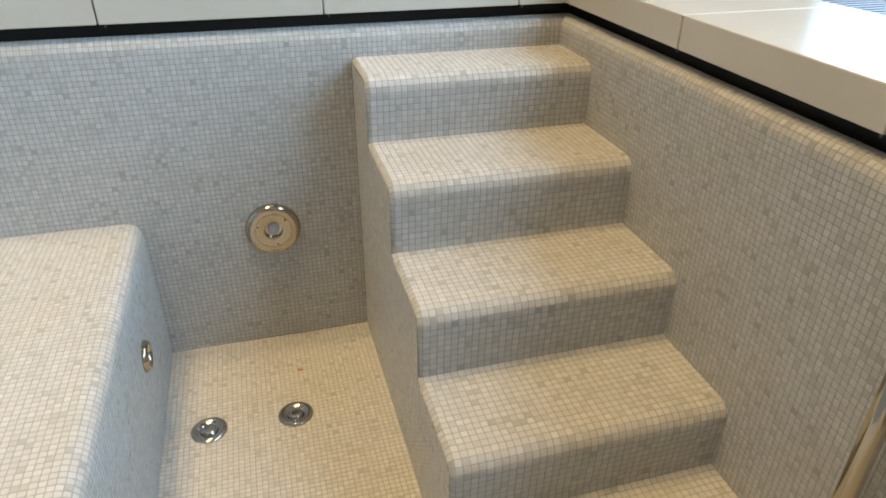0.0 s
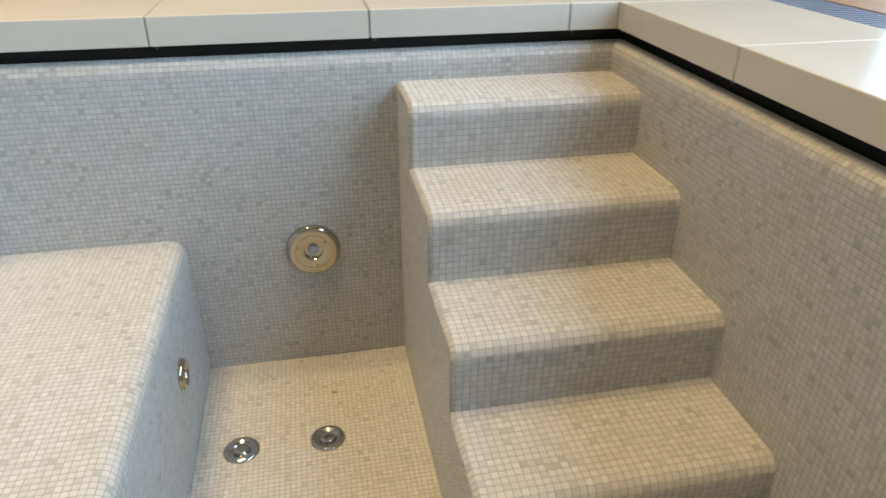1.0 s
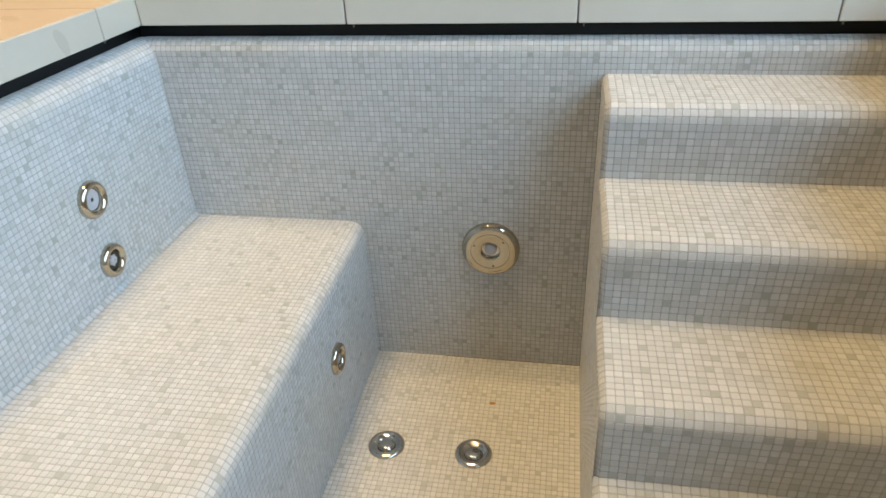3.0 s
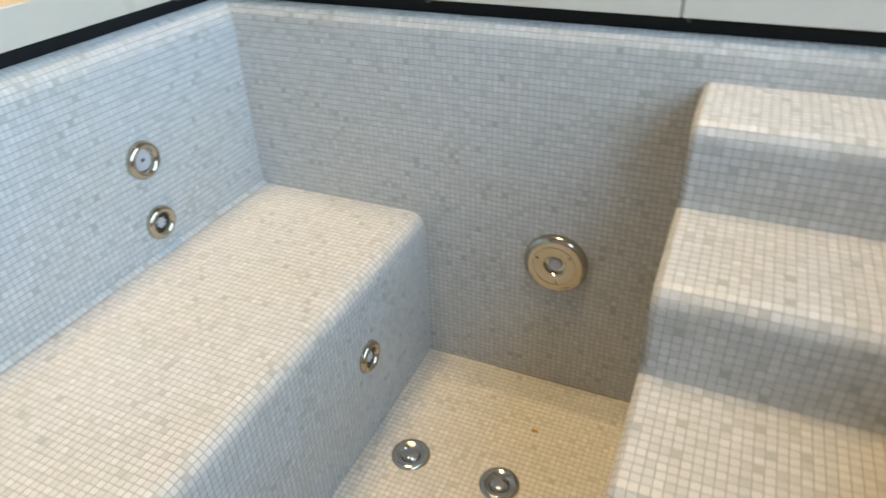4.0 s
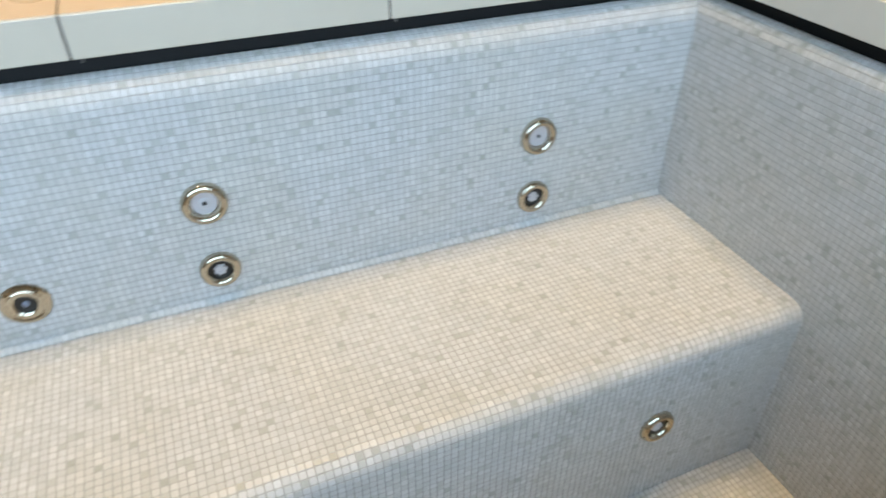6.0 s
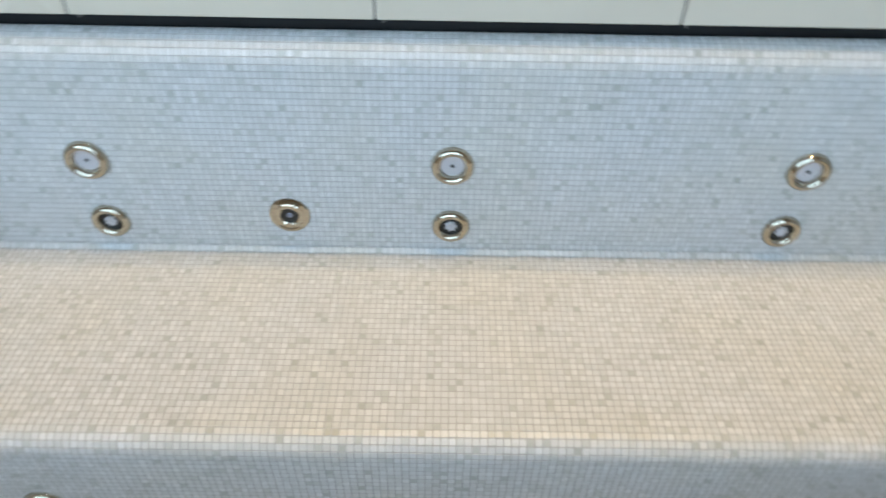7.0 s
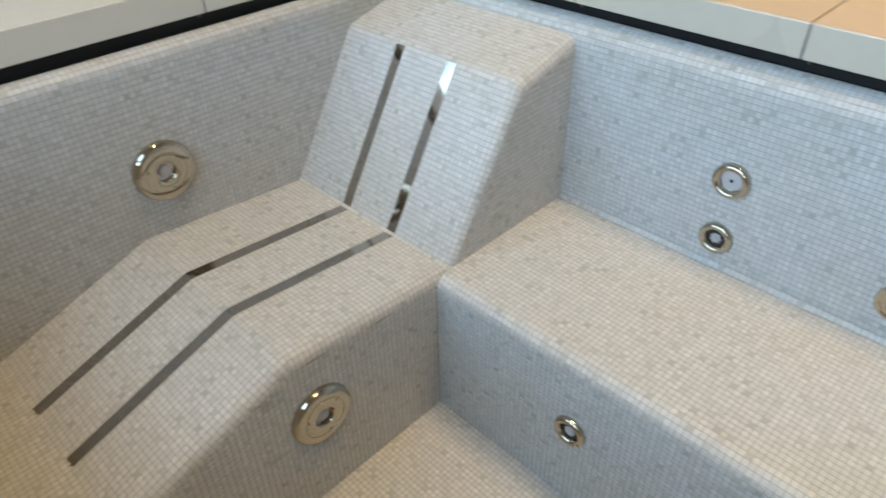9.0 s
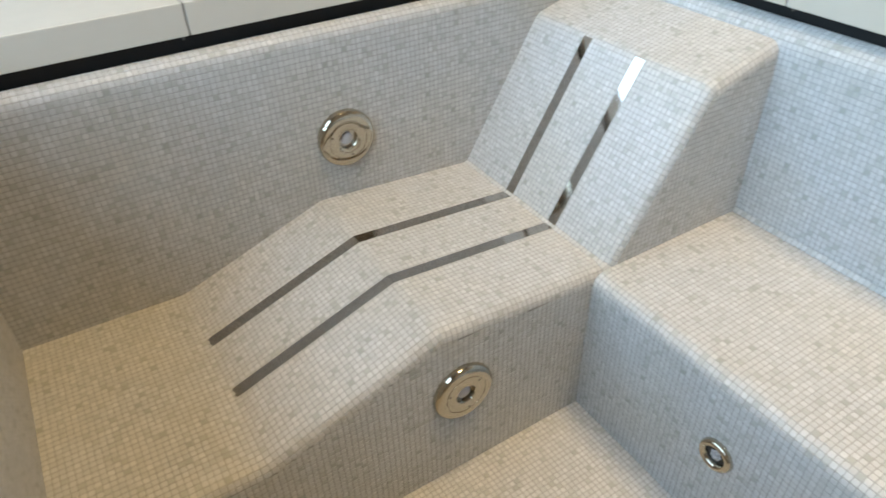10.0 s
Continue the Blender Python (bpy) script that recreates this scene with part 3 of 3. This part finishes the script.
def pool_light(m):
    ob = thing("underwater_light", "round chrome underwater light with a small glass lens", "pool light", "underwater lights", m)
    part("face_ring", lathe_bm([(0.0885, -0.001), (0.0890, 0.005), (0.0880, 0.011), (0.0855, 0.0160), (0.0815, 0.0195), (0.0765, 0.0215), (0.0715, 0.0220), (0.0605, 0.0220), (0.0600, 0.0206),
                                (0.0583, 0.0206), (0.0578, 0.0220), (0.033, 0.0220), (0.0295, 0.0210), (0.0275, 0.0180), (0.027, 0.006)], 64), CHROME, ob, smooth=True)
    part("lens_seat", lathe_bm([(0.028, 0.0075), (0.017, 0.0065), (0, 0.0065)]), STEEL, ob, "steel seat")
    part("lens", lathe_bm([(0.0195, 0.0072), (0.0185, 0.012), (0.014, 0.0145), (0.007, 0.016), (0, 0.0165)], 32), OPAL, ob, "pale glass lens", True)
    for a in (160, 280, 40):
        bm = lathe_bm([(0.0030, 0.0224), (0, 0.0224)], 10)
        bmesh.ops.translate(bm, verts=bm.verts, vec=(0.052 * math.cos(radians(a)), 0.052 * math.sin(radians(a)), 0))
        part("screw", bm, BLACK, ob)
    return ob


def floor_inlet(m):
    ob = thing("floor_inlet", "round polished steel floor inlet with a raised cap", "floor fitting", "floor inlets", m)
    part("plate", lathe_bm([(0.054, -0.001), (0.054, 0.0020), (0.0525, 0.0045), (0.050, 0.0068), (0.0465, 0.0082), (0.043, 0.0088), (0.039, 0.0084), (0.034, 0.0068), (0.029, 0.0045), (0.0255, 0.0022), (0.0240, 0.0012), (0.0195, 0.0015)], 48), STEEL, ob, smooth=True)
    part("cap", lathe_bm([(0.0205, 0.001), (0.0205, 0.0062), (0.0190, 0.0078), (0.0165, 0.0086), (0.011, 0.0090), (0, 0.0092)], 40), STEEL, ob, smooth=True)
    return ob


for y in (0.335, 1.163, 1.973):
    upper_jet(on_wall(0, y, 0.779, (1, 0, 0)))
    lower_jet(on_wall(0, y, 0.601, (1, 0, 0)))
suction(on_wall(0, 0.773, 0.627, (1, 0, 0)))
for y in (0.302, 1.163, 2.025):
    lower_jet(on_wall(BENCH_X - 0.001, y, 0.277, (1, 0, 0)), "bench front jets")
pool_light(on_wall(0.959, BACK, 0.440, (0, -1, 0)))
pool_light(on_wall(0.941, FRONT, 0.738, (0, 1, 0)))
pool_light(on_wall(0.988, LOUNGE_Y, 0.324, (0, 1, 0)))
for x, y in ((0.694, 1.979), (0.951, 1.979), (0.694, 0.29)):
    floor_inlet(on_wall(x, y, 0, (0, 0, 1)))

# upright grab rail by the right-hand wall
rail = thing("grab_rail", "upright polished steel grab rail on the pool wall", "grab rail")
RX, RY = RIGHT - 0.05, 0.955
cu = bpy.data.curves.new("tube", "CURVE")
cu.dimensions, cu.bevel_depth, cu.bevel_resolution = "3D", 0.019, 6
sp = cu.splines.new("POLY")
way = [(RIGHT - 0.004, RY, 0.16), (RX + 0.02, RY, 0.165), (RX + 0.005, RY, 0.175), (RX, RY, 0.20), (RX, RY, 0.80), (RX + 0.005, RY, 0.825), (RX + 0.02, RY, 0.835), (RIGHT - 0.004, RY, 0.84)]
sp.points.add(len(way) - 1)
for p, c in zip(sp.points, way):
    p.co = (*c, 1)
cu.materials.append(CHROME)
tube = new("tube", cu)
tube.parent = rail
for z in (0.16, 0.84):
    fl = part("flange", lathe_bm([(0.036, -0.001), (0.036, 0.004), (0.033, 0.007), (0, 0.007)], 32), CHROME, rail, smooth=True)
    fl.matrix_basis = on_wall(RIGHT, RY, z, (-1, 0, 0))

# rust spot on the pool floor
bm = bmesh.new()
ring = [bm.verts.new((0.982 + 0.0095 * (1 + 0.35 * math.sin(3 * a + 1)) * math.cos(a), 2.187 + 0.0085 * (1 + 0.3 * math.cos(2 * a)) * math.sin(a), PROUD + 0.0013)) for a in [2 * math.pi * k / 14 for k in range(14)]]
bm.faces.new(ring)
tagged(part("rust_spot", bm, RUST, None), "small orange rust spot on the pool floor", "stain")

# dark sealant where the stairs and the floor meet the walls
SEALANT = material("dark_sealant", (0.17, 0.155, 0.13), 0.7, 0, 0.2, 60, 0.1, 0.15)
part("sealant", box_bm(STAIR_X - 0.0019, STAIR_X - 0.0002, BACK - 0.0024, BACK - 0.0002, 0.004, TREADS[0] - 0.02), SEALANT, stairs, "thin dark sealant line")
part("sealant", box_bm(0.80, STAIR_X - 0.003, BACK - 0.0024, BACK - 0.0002, 0.0002, 0.0022), SEALANT, floor_ob, "thin dark sealant line")
